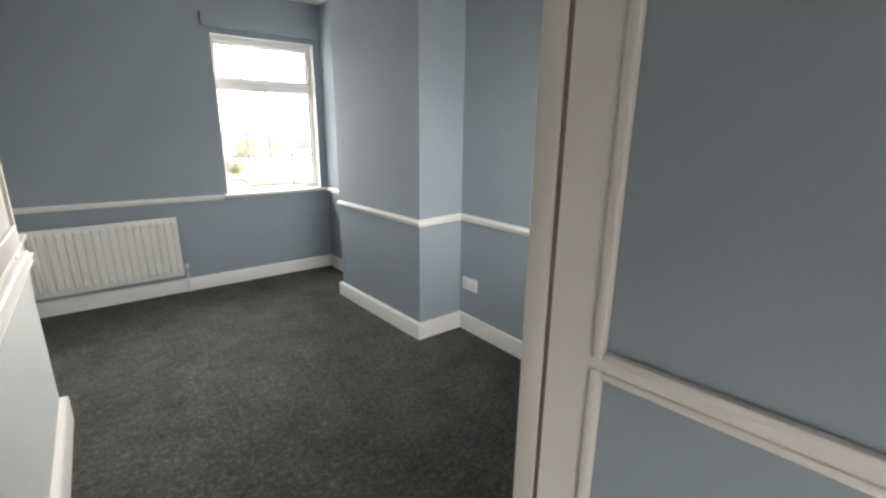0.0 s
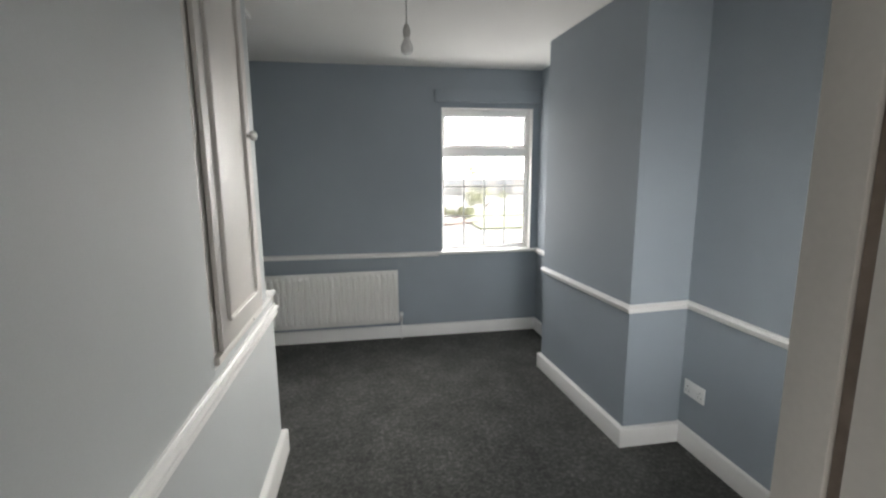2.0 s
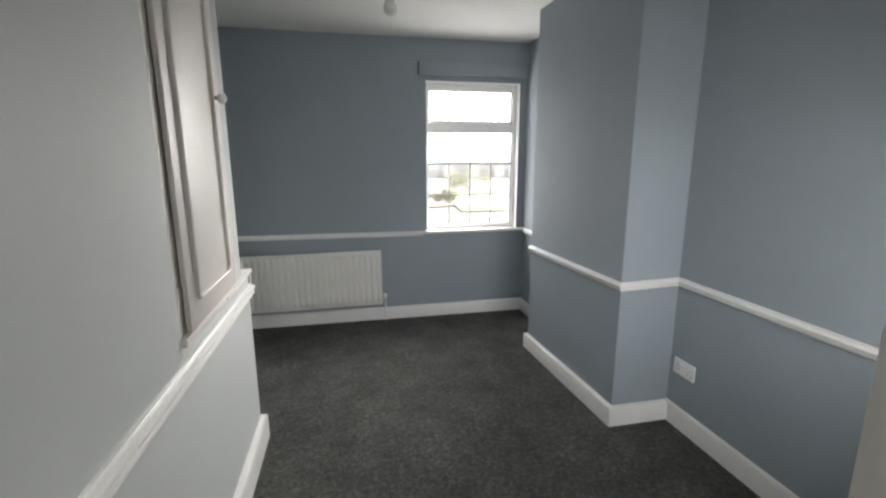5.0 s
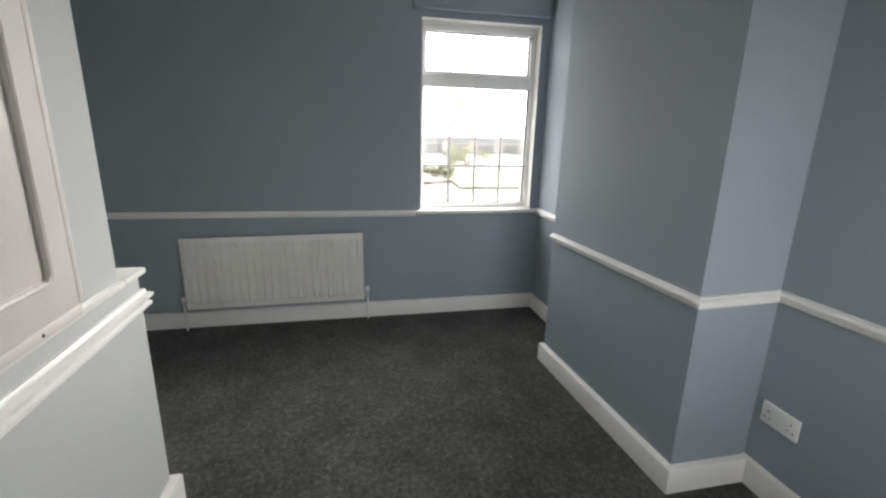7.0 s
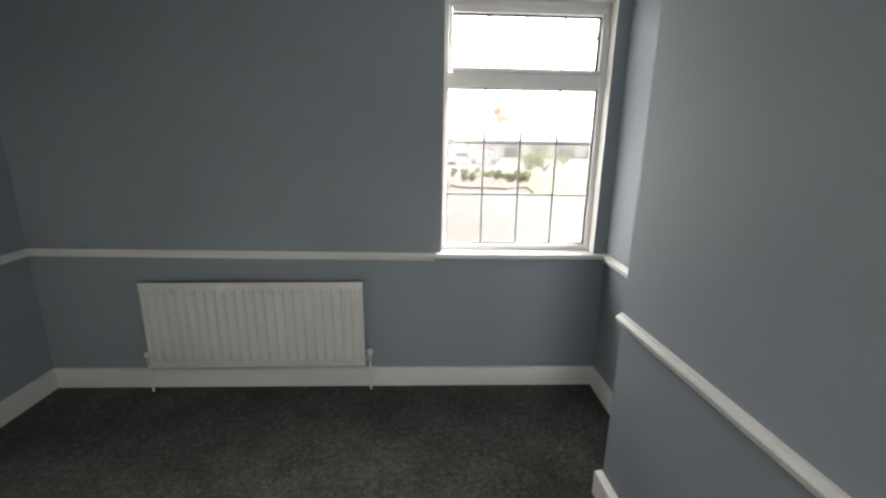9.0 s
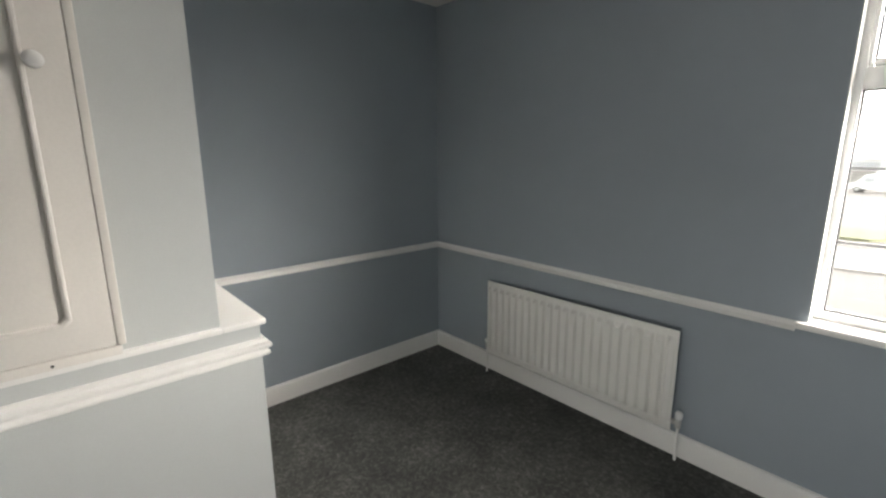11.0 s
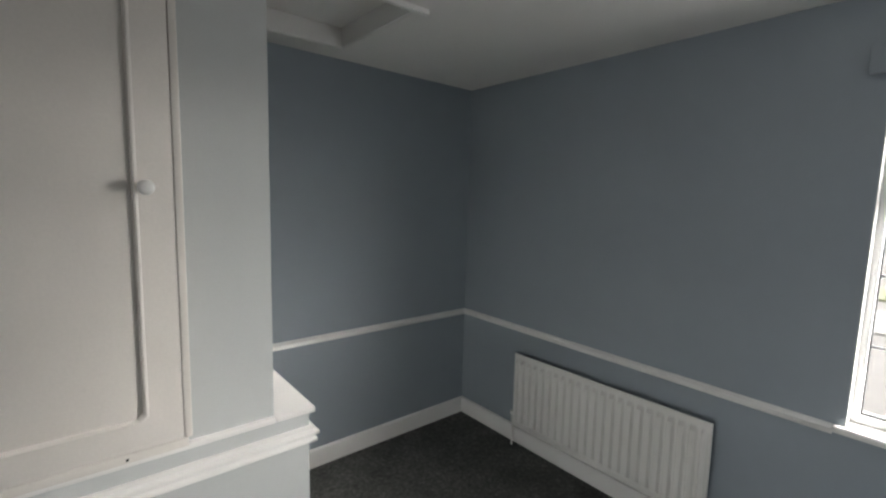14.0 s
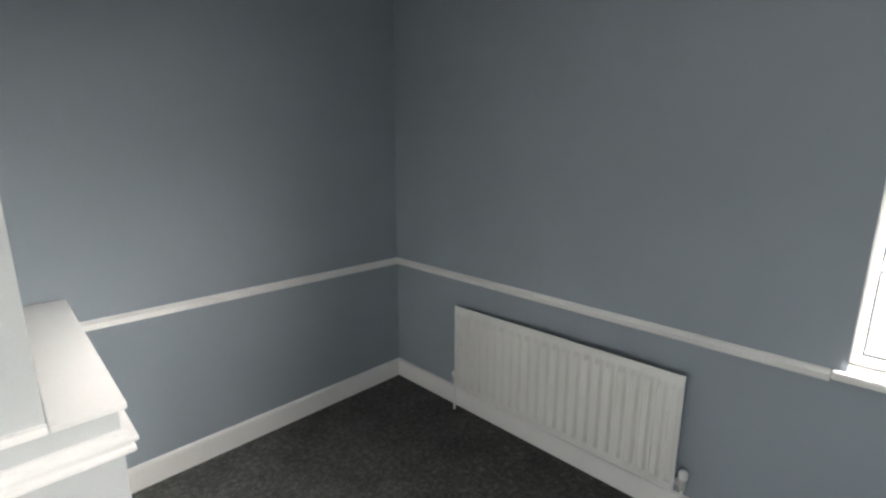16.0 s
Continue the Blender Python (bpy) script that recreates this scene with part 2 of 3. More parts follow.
LX0, LX1, LZ0, LZ1 = 1.07, 1.63, 0.38, 1.32  # landing window, added out of view
HX0, HX1, HY0, HY1 = 0.175, 0.875, -1.80, -1.11  # loft hatch

# ---- floor, ceiling, walls ----
bm = bmesh.new()
add_box(bm, (-0.2, HALL_S - 0.12, -0.12), (HALL_E + 0.1, DY0, 0.0))
add_box(bm, (-0.2, DY0, -0.12), (3.4, 0.0, 0.0))
structure("floor", bm, CARPET, "dark grey flecked twist-pile carpet wall to wall", "carpet")

bm = bmesh.new()
for a, b in (((-0.2, HY1), (3.4, 0.25)), ((-0.2, HALL_S - 0.12), (HALL_E + 0.1, DY0)), ((-0.2, DY0), (3.4, HY0)), ((-0.2, HY0), (HX0, HY1)), ((HX1, HY0), (3.4, HY1))):
    add_box(bm, (a[0], a[1], H), (b[0], b[1], H + 0.18))
structure("ceiling", bm, CEIL_WHITE, "matt off-white plaster ceiling", "ceiling")

bm = bmesh.new()
add_box(bm, (-0.2, 0, -0.12), (WX0, 0.165, H))
add_box(bm, (WX1, 0, -0.12), (3.4, 0.165, H))
add_box(bm, (WX0, 0, -0.12), (WX1, 0.165, WZ0 - 0.03))
add_box(bm, (WX0, 0, WZ1), (WX1, 0.165, H))
structure("wall_north", bm, WALL_BLUE, "blue-grey painted plaster wall with the window", "wall")

bm = bmesh.new()
add_box(bm, (-0.2, HALL_S - 0.12, -0.12), (0, 0, H))
structure("wall_west", bm, WALL_BLUE, "blue-grey painted plaster wall of the alcove", "wall")

bm = bmesh.new()
add_box(bm, (EAST, DY0, -0.12), (3.4, BR_N[1], H))
add_box(bm, (FAR_EAST, BR_F[1], -0.12), (3.4, 0, H))
structure("wall_east", bm, WALL_BLUE, "blue-grey painted plaster wall with dado rail", "wall")

bm = bmesh.new()
add_prism(bm, [BR_N, BR_F, (3.4, BR_F[1]), (3.4, BR_N[1])][::-1], -0.12, H)
structure("chimney_breast", bm, WALL_BLUE, "blue-grey painted chimney breast standing out from the wall", "chimney breast")

bm = bmesh.new()
add_box(bm, (0, HALL_S, -0.12), (BULK, BULK_END, LEDGE - 0.02))
add_box(bm, (0, HALL_S, LEDGE - 0.02), (BULK, UP_END, H))
structure("stair_bulkhead", bm, WALL_PALE, "pale grey painted bulkhead over the stairs, stepped at dado height", "wall")

bm = bmesh.new()
add_box(bm, (DX + 0.012, DY0 + 0.003, -0.12), (SX0, DY1 - 0.003, H))
add_box(bm, (SX1, DY0 + 0.003, -0.12), (EAST, DY1 - 0.003, H))
add_box(bm, (SX0, DY0 + 0.003, -0.12), (SX1, DY1 - 0.003, SZ0))
add_box(bm, (SX0, DY0 + 0.003, SZ1), (SX1, DY1 - 0.003, H))
add_box(bm, (BULK, DY0 + 0.003, 2.03), (DX + 0.012, DY1 - 0.003, H))
structure("wall_south", bm, WALL_BLUE, "thin painted partition wall with the doorway", "wall")

bm = bmesh.new()
add_box(bm, (HALL_E, HALL_S, -0.12), (HALL_E + 0.1, DY0 + 0.003, H))
for a, b in (((0, -0.12), (LX0, H)), ((LX1, -0.12), (HALL_E + 0.1, H)), ((LX0, -0.12), (LX1, LZ0)), ((LX0, LZ1), (LX1, H))):
    add_box(bm, (a[0], HALL_S - 0.12, a[1]), (b[0], HALL_S, b[1]))
structure("wall_hall", bm, CEIL_WHITE, "pale painted walls of the landing", "wall")

def ease(t):
    t = max(0.0, min(1.0, t))
    return t * t * (3 - 2 * t)


bm = bmesh.new()
front, back = [], []
for kz in range(13):
    z = 0.852 + (H - 0.852) * (kz / 12) ** 2.6
    front.append([bm.verts.new((BULK - 0.001 + 0.0235 * ease(ky / 16) * ease((z - 0.850) / 0.05), -3.15 + 0.539 * ky / 16, z)) for ky in range(17)])
    back.append([bm.verts.new((BULK - 0.012, -3.15 + 0.539 * ky / 16, z)) for ky in range(17)])
for a, b in ((front, 1), (back, -1)):
    for lo, hi in zip(a, a[1:]):
        for k in range(16):
            bm.faces.new((lo[k], lo[k + 1], hi[k + 1], hi[k])[::b])
for k in range(16):
    bm.faces.new((front[0][k], back[0][k], back[0][k + 1], front[0][k + 1]))
    bm.faces.new((front[-1][k], front[-1][k + 1], back[-1][k + 1], back[-1][k]))
for lo in range(12):
    bm.faces.new((front[lo][0], front[lo + 1][0], back[lo + 1][0], back[lo][0]))
    bm.faces.new((front[lo][16], back[lo][16], back[lo + 1][16], front[lo + 1][16]))
structure("plaster_fillet", bm, WALL_PALE, "pale grey plaster feathered out to the cupboard frame", "wall", True)

# ---- dado rails, skirting, ledge ----
DADO = [(0, 0.768), (0.008, 0.768), (0.012, 0.778), (0.017, 0.782), (0.017, 0.790), (0.022, 0.795), (0.024, 0.806), (0.020, 0.814), (0.012, 0.819), (0.010, 0.826), (0, 0.826)]
DADO = [(o * 0.9, 0.794 + (z - 0.797) * 0.72) for o, z in DADO]
SKIRT = [(0, -0.01), (0.020, -0.01), (0.020, 0.100), (0.017, 0.107), (0.011, 0.112), (0, 0.113)]
BREAST_SKIRT = [(0, -0.01), (0.032, -0.01), (0.032, 0.098), (0.029, 0.104), (0.023, 0.107), (0, 0.108)]
for run, nm, label in (([(0, BULK_END), (0, 0), (WX0 - 0.035, 0)], "dado_west", "white gloss dado rail round the alcove and under the window line"),
                       ([(FAR_EAST, 0), (FAR_EAST, BR_F[1])], "dado_niche", "white gloss dado rail beside the window"),
                       ([BR_F, BR_N, (EAST, BR_N[1]), (EAST, DY1)], "dado_east", "white gloss dado rail round the chimney breast")):
    bm = bmesh.new()
    if nm == "dado_west":
        add_moulding(bm, run, DADO)
    elif nm == "dado_niche":
        add_moulding(bm, run, [(o * 1.2, 0.780 + (z - 0.794) * 1.15) for o, z in DADO])
    else:
        add_moulding(bm, run, [(o * 1.25, 0.785 + (z - 0.794) * 1.10) for o, z in DADO])
    for v in bm.verts:   # rails run slightly out of level
        if nm == "dado_west":
            v.co.z -= 0.014 * max(0.0, v.co.x) / 2.15
        elif nm == "dado_east":
            v.co.z -= 0.004 * min(1.0, max(0.0, (v.co.y - BR_N[1]) / 1.065))
            v.co.z += 0.010 * min(1.0, max(0.0, (v.co.x - BR_N[0]) / 0.34))
    structure(nm, bm, GLOSS_WHITE, label, "dado rail", True)
BDADO = [(0, 0.788), (0.010, 0.789), (0.018, 0.792), (0.022, 0.798), (0.021, 0.805), (0.015, 0.809), (0.014, 0.814), (0.020, 0.817),
         (0.027, 0.823), (0.027, 0.831), (0.020, 0.836), (0.013, 0.838), (0.012, 0.846), (0.009, 0.850), (0, 0.850)]
bm = bmesh.new()
add_moulding(bm, [(BULK, HALL_S), (BULK, BULK_END), (0, BULK_END)], BDADO)
structure("dado_bulkhead", bm, GLOSS_WHITE, "white gloss dado rail along the bulkhead", "dado rail", True)
for nm, run, prof in (("baseboard_north", [(0, BULK_END), (0, 0), (FAR_EAST, 0), (FAR_EAST, BR_F[1])], SKIRT),
                      ("baseboard_breast", [(BR_F[0], BR_F[1] + 0.012), BR_N, (EAST - 0.02, BR_N[1])], BREAST_SKIRT),
                      ("baseboard_east", [(EAST, BR_N[1]), (EAST, DY1)], SKIRT),
                      ("baseboard_bulkhead", [(BULK, HALL_S), (BULK, BULK_END), (0.0, BULK_END)], [(o * 1.5, z * 1.22 if z > 0 else z) for o, z in SKIRT])):
    bm = bmesh.new()
    add_moulding(bm, run, prof)
    structure(nm, bm, GLOSS_WHITE, "white gloss skirting board", "skirting", True)

bm = bmesh.new()
add_box(bm, (0.002, UP_END + 0.002, LEDGE - 0.0195), (BULK + 0.020, BULK_END + 0.016, LEDGE), 0.005)
add_box(bm, (BULK - 0.01, -2.672, LEDGE - 0.0195), (BULK + 0.020, UP_END + 0.002, LEDGE), 0.005)
structure("trim_ledge", bm, GLOSS_WHITE, "white gloss ledge board capping the low bulkhead", "ledge", True)

screw = holder("ledge_screw", BULK + 0.012, -2.6725, LEDGE - 0.010, label="dark screw head in the end of the ledge", category="screw")
bm = bmesh.new()
add_cyl(bm, (0, 0.0004, 0), (0, -0.0016, 0), 0.0052, 0.0045, 14)
part("head", bm, DARK, screw)

# ---- doorway lining and open door ----
bm = bmesh.new()
add_box(bm, (DX, DY0, -0.01), (DX + 0.012, DY1, 2.03), 0.002)
add_box(bm, (BULK, DY0, 2.018), (DX, DY1, 2.03), 0.002)
frame_ob = structure("door_frame", bm, DOOR_WHITE, "off-white painted thin door lining", "door frame", True)

bm = bmesh.new()
add_box(bm, (DX + 0.006, DY0 - 0.0165, 0.001), (DX + 0.03, DY0 - 0.0005, 2.018))
structure("trim_rebate", bm, RAW_WOOD, "bare timber edge in the gap beside the door", "door frame")


def open_door():
    """Panelled door folded back into the landing; x along the leaf from the hinge, y into its thickness."""
    W, T, TOP = 0.765, 0.036, 1.975
    d = holder("door_1", DX + 0.0, DY0 - 0.015, 0.008, -90 + DOOR_TURN, label="open off-white door with grey panels and beading", category="door", kind="structure")
    st, mid = 0.085, 0.976
    bm = bmesh.new()
    for a, b in (((0, 0, 0), (st, T, TOP)), ((W - st, 0, 0), (W, T, TOP)), ((st, 0, 0), (W - st, T, 0.2)), ((st, 0, TOP - 0.1), (W - st, T, TOP)), ((st, 0, mid - 0.010), (W - st, T, mid + 0.010))):
        add_box(bm, a, b)
    part("leaf_frame", bm, DOOR_WHITE, d, smooth=False)
    bm = bmesh.new()
    add_box(bm, (-0.0015, 0.006, 0), (0.0005, T - 0.001, TOP))
    part("hinge_edge", bm, RAW_WOOD, d, "bare timber hinge edge", smooth=False)
    for z0, z1 in ((0.2, mid - 0.010), (mid + 0.010, TOP - 0.1)):
        bm = bmesh.new()
        add_box(bm, (st - 0.004, 0.012, z0 - 0.004), (W - st + 0.004, 0.026, z1 + 0.004))
        part("panel", bm, WALL_BLUE, d, "recessed panel painted blue-grey", smooth=False)
        bm = bmesh.new()
        for a, b in (((st, z0), (st + 0.02, z1)), ((W - st - 0.02, z0), (W - st, z1)), ((st + 0.02, z0), (W - st - 0.02, z0 + 0.015)), ((st + 0.02, z1 - 0.015), (W - st - 0.02, z1))):
            add_box(bm, (a[0], -0.006, a[1]), (b[0], 0.0118, b[1]), 0.0045)
        part("beading", bm, DOOR_WHITE, d)
    for z in (0.25, 1.747):
        h = bmesh.new()
        add_box(h, (0.0005, -0.0022, z), (0.040, 0.0, z + 0.10), 0.0006, 1)
        leaf = part("hinge", h, IRON, d, "dark steel butt hinge edged with paint")
        h = bmesh.new()
        add_box(h, (DX - 0.002, DY0 + 0.001, z + 0.003), (DX + 0.0002, DY0 + 0.028, z + 0.108), 0.0006, 1)
        for kz, dy in ((0.026, 0.009), (0.058, 0.020), (0.09, 0.009)):
            add_cyl(h, (DX - 0.0015, DY0 + dy, z + kz), (DX - 0.0030, DY0 + dy, z + kz), 0.0036, 0.0030, 12)
        lining_leaf = part("hinge_leaf", h, IRON, frame_ob, "dark steel hinge leaf screwed to the lining")
        h = bmesh.new()
        for k in range(5):
            add_box(h, (DX - 0.0030 - 0.0003 * (k % 3), DY0 + 0.002 + 0.0050 * k, z - 0.002 - 0.0004 * (k % 2)), (DX - 0.0001 - 0.0002 * (k % 2), DY0 + 0.0088 + 0.0050 * k, z + 0.0090 - 0.0017 * k + 0.0012 * abs(math.sin(1.9 * k + z))), 0.001)
        part("paint_edge", h, DOOR_WHITE, lining_leaf, "ragged edge of old paint")
        h = bmesh.new()
        for k in range(5):
            add_cyl(h, (-0.005, -0.005, z + 0.02 * k + 0.0008), (-0.005, -0.005, z + 0.02 * k + 0.0192), 0.0052, segs=16)
        part("hinge_knuckle", h, KNUCKLE, leaf, "dark worn steel knuckle")
        h = bmesh.new()
        for kz, x in ((0.018, 0.028), (0.05, 0.014), (0.082, 0.028)):
            add_cyl(h, (x, -0.0022, z + kz), (x, -0.0034, z + kz), 0.0036, 0.0030, 12)
        part("screws", h, STEEL, leaf)
        h = bmesh.new()
        for k in range(7):
            add_box(h, (0.002 + 0.0055 * k, -0.0034 - 0.0003 * (k % 3), z - 0.004 - 0.0004 * (k % 2)), (0.0100 + 0.0055 * k, -0.0001 - 0.0002 * (k % 2), z + 0.0015 + 0.0022 * abs(math.sin(2.3 * k + z))), 0.0012)
        part("paint_edge", h, DOOR_WHITE, leaf, "ragged edge of old paint")
    return d


open_door()

# ---- window ----
GY = 0.105     # glass plane


def window():
    cx, cz = (WX0 + WX1) / 2, WZ0
    w = tagged(holder("window_1", cx, GY, WZ0), label="white plastic window with top opener and leaded lower pane", category="window", kind="structure")
    X0, X1, Z1 = WX0 - cx, WX1 - cx, WZ1 - cz
    bm = bmesh.new()
    f = 0.028
    for a, b in (((X0, 0), (X0 + f, Z1)), ((X1 - f, 0), (X1, Z1)), ((X0 + f, 0), (X1 - f, 0.03)), ((X0 + f, Z1 - f), (X1 - f, Z1)), ((X0 + f, TR0), (X1 - f, TR1))):
        add_box(bm, (a[0], -0.03, a[1]), (b[0], 0.04, b[1]), 0.004)
    part("frame", bm, UPVC, w)
    bm = bmesh.new()
    s, e = 0.036, 0.016
    sx0, sx1, sz0, sz1 = X0 + f, X1 - f, TR1, Z1 - f
    for a, b in (((sx0, sz0), (sx0 + e, sz1)), ((sx1 - e, sz0), (sx1, sz1)), ((sx0 + e, sz0), (sx1 - e, sz0 + 0.022)), ((sx0 + e, sz1 - s), (sx1 - e, sz1))):
        add_box(bm, (a[0] + 0.002, -0.036, a[1] + 0.002), (b[0] - 0.002, 0.03, b[1] - 0.002), 0.004)
    sash = part("opening_sash", bm, UPVC, w, "top-hung opening sash")
    bm = bmesh.new()
    add_cyl(bm, (sx1 - 0.044, -0.041, sz1 - 0.15), (sx1 - 0.012, -0.041, sz1 - 0.03), 0.006, segs=8)
    part("stay", bm, STEEL, sash, "metal friction stay")
    bm = bmesh.new()
    add_box(bm, (-0.05, -0.052, sz0 + 0.004), (0.05, -0.038, sz0 + 0.018), 0.004)
    part("handle", bm, UPVC, sash, "white lever handle")
    # gaskets round the panes
    for nm, (a0, a1, b0, b1) in (("lower", (X0 + f, X1 - f, 0.03, TR0)), ("upper", (sx0 + e, sx1 - e, sz0 + 0.022, sz1 - s))):
        bm = bmesh.new()
        g = 0.005
        for a, b in (((a0, b0), (a0 + g, b1)), ((a1 - g, b0), (a1, b1)), ((a0 + g, b0), (a1 - g, b0 + g)), ((a0 + g, b1 - g), (a1 - g, b1))):
            add_box(bm, (a[0], -0.012, a[1]), (b[0], 0.012, b[1]))
        part("gasket", bm, GASKET, w, smooth=False)
        bm = bmesh.new()
        add_box(bm, (a0 + g, -0.002, b0 + g), (a1 - g, 0.002, b1 - g))
        pane = part("pane", bm, GLASS, w, "glass pane with a grey tint that dims the view through it", smooth=False)
        pane.visible_shadow = False
        for k in (1, 2, 3):
            x = (X0 + f) + (X1 - X0 - 2 * f) * k / 4
            bm = bmesh.new()
            add_box(bm, (x - 0.0045, -0.004, b0 + g), (x + 0.0045, 0.004, b1 - g))
            part("lead_strip", bm, LEAD, w, smooth=False)
        if nm == "lower":
            for k in (1, 2):
                z = b0 + (b1 - b0) * k / 3
                bm = bmesh.new()
                add_box(bm, (a0 + g, -0.0045, z - 0.0045), (a1 - g, 0.0045, z + 0.0045))
                part("lead_strip", bm, LEAD, w, smooth=False)
    return w


TR0, TR1 = 1.668 - WZ0, 1.742 - WZ0
window()

# second window, added out of view to light the near end of the room
w2 = holder("added_window_south", (SX0 + SX1) / 2, (DY0 + DY1) / 2, SZ0, label="added single-pane window, unseen, letting light into the near end", category="window", kind="structure")
hw, hh = (SX1 - SX0) / 2, SZ1 - SZ0
bm = bmesh.new()
for a, b in (((-hw, 0), (-hw + 0.05, hh)), ((hw - 0.05, 0), (hw, hh)), ((-hw + 0.05, 0), (hw - 0.05, 0.05)), ((-hw + 0.05, hh - 0.05), (hw - 0.05, hh))):
    add_box(bm, (a[0], -0.018, a[1]), (b[0], 0.018, b[1]), 0.003)
part("frame", bm, UPVC, w2)
bm = bmesh.new()
add_box(bm, (-hw + 0.05, -0.002, 0.05), (hw - 0.05, 0.002, hh - 0.05))
part("pane", bm, GLASS, w2, "glass pane with a grey tint that dims the view through it", smooth=False).visible_shadow = False

# landing window, an unseen addition that holds the fill lamp
w3 = holder("added_window_landing", (LX0 + LX1) / 2, HALL_S - 0.06, LZ0, label="added white landing window, unseen, letting light into the hall", category="window", kind="structure")
hw, hh = (LX1 - LX0) / 2, LZ1 - LZ0
bm = bmesh.new()
for a, b in (((-hw, 0), (-hw + 0.05, hh)), ((hw - 0.05, 0), (hw, hh)), ((-hw + 0.05, 0), (hw - 0.05, 0.05)), ((-hw + 0.05, hh - 0.05), (hw - 0.05, hh))):
    add_box(bm, (a[0], -0.03, a[1]), (b[0], 0.03, b[1]), 0.003)
part("frame", bm, UPVC, w3)
bm = bmesh.new()
add_box(bm, (-hw + 0.05, -0.002, 0.05), (hw - 0.05, 0.002, hh - 0.05))
part("pane", bm, GLASS, w3, "glass pane with a grey tint that dims the view through it", smooth=False).visible_shadow = False

# white reveals and window board
bm = bmesh.new()
add_box(bm, (WX0, 0.001, WZ0), (WX0 + 0.003, GY - 0.03, WZ1 - 0.003))
add_box(bm, (WX1 - 0.003, 0.001, WZ0), (WX1, GY - 0.03, WZ1 - 0.003))
add_box(bm, (WX0, 0.001, WZ1 - 0.003), (WX1, GY - 0.03, WZ1))
structure("window_reveal", bm, GLOSS_WHITE, "white painted reveal of the window", "reveal")
bm = bmesh.new()
add_box(bm, (WX0, -0.001, WZ0 - 0.03), (WX1, 0.165, WZ0 - 0.002))
add_box(bm, (WX0 - 0.034, -0.034, WZ0 - 0.03), (FAR_EAST - 0.001, -0.001, WZ0 - 0.002), 0.008, 3)
structure("window_sill", bm, GLOSS_WHITE, "white gloss window board with rounded nose", "window sill", True)

# boxed lintel cover over the window
bm = bmesh.new()
add_box(bm, (2.127, -0.045, 2.130), (3.076, -0.001, 2.230), 0.004)
structure("trim_pelmet", bm, WALL_BLUE, "blue-grey painted boxed batten above the window", "pelmet", True)

# ---- loft hatch ----
hatch = holder("loft_hatch", (HX0 + HX1) / 2, (HY0 + HY1) / 2, H, label="white recessed loft hatch with a timber lip", category="loft hatch", kind="structure")
ox, oy = (HX0 + HX1) / 2, (HY0 + HY1) / 2
bm = bmesh.new()
add_box(bm, (HX0 - ox, HY0 - oy, 0.10), (HX1 - ox, HY1 - oy, 0.118))
part("panel", bm, CEIL_WHITE, hatch, "dusty hatch panel", smooth=False)
for nm, a, b in (("lining", (HX0 - 0.001, HY0, 0.002), (HX0 + 0.012, HY1, 0.098)), ("lining", (HX0 + 0.012, HY1 - 0.012, 0.002), (HX1 - 0.012, HY1, 0.098)), ("lip", (HX1 - 0.012, HY0, -0.022), (HX1 + 0.012, HY1 + 0.03, -0.001))):
    bm = bmesh.new()
    add_box(bm, (a[0] - ox, a[1] - oy, a[2]), (b[0] - ox, b[1] - oy, b[2]), 0.002)
    part(nm, bm, GLOSS_WHITE, hatch)

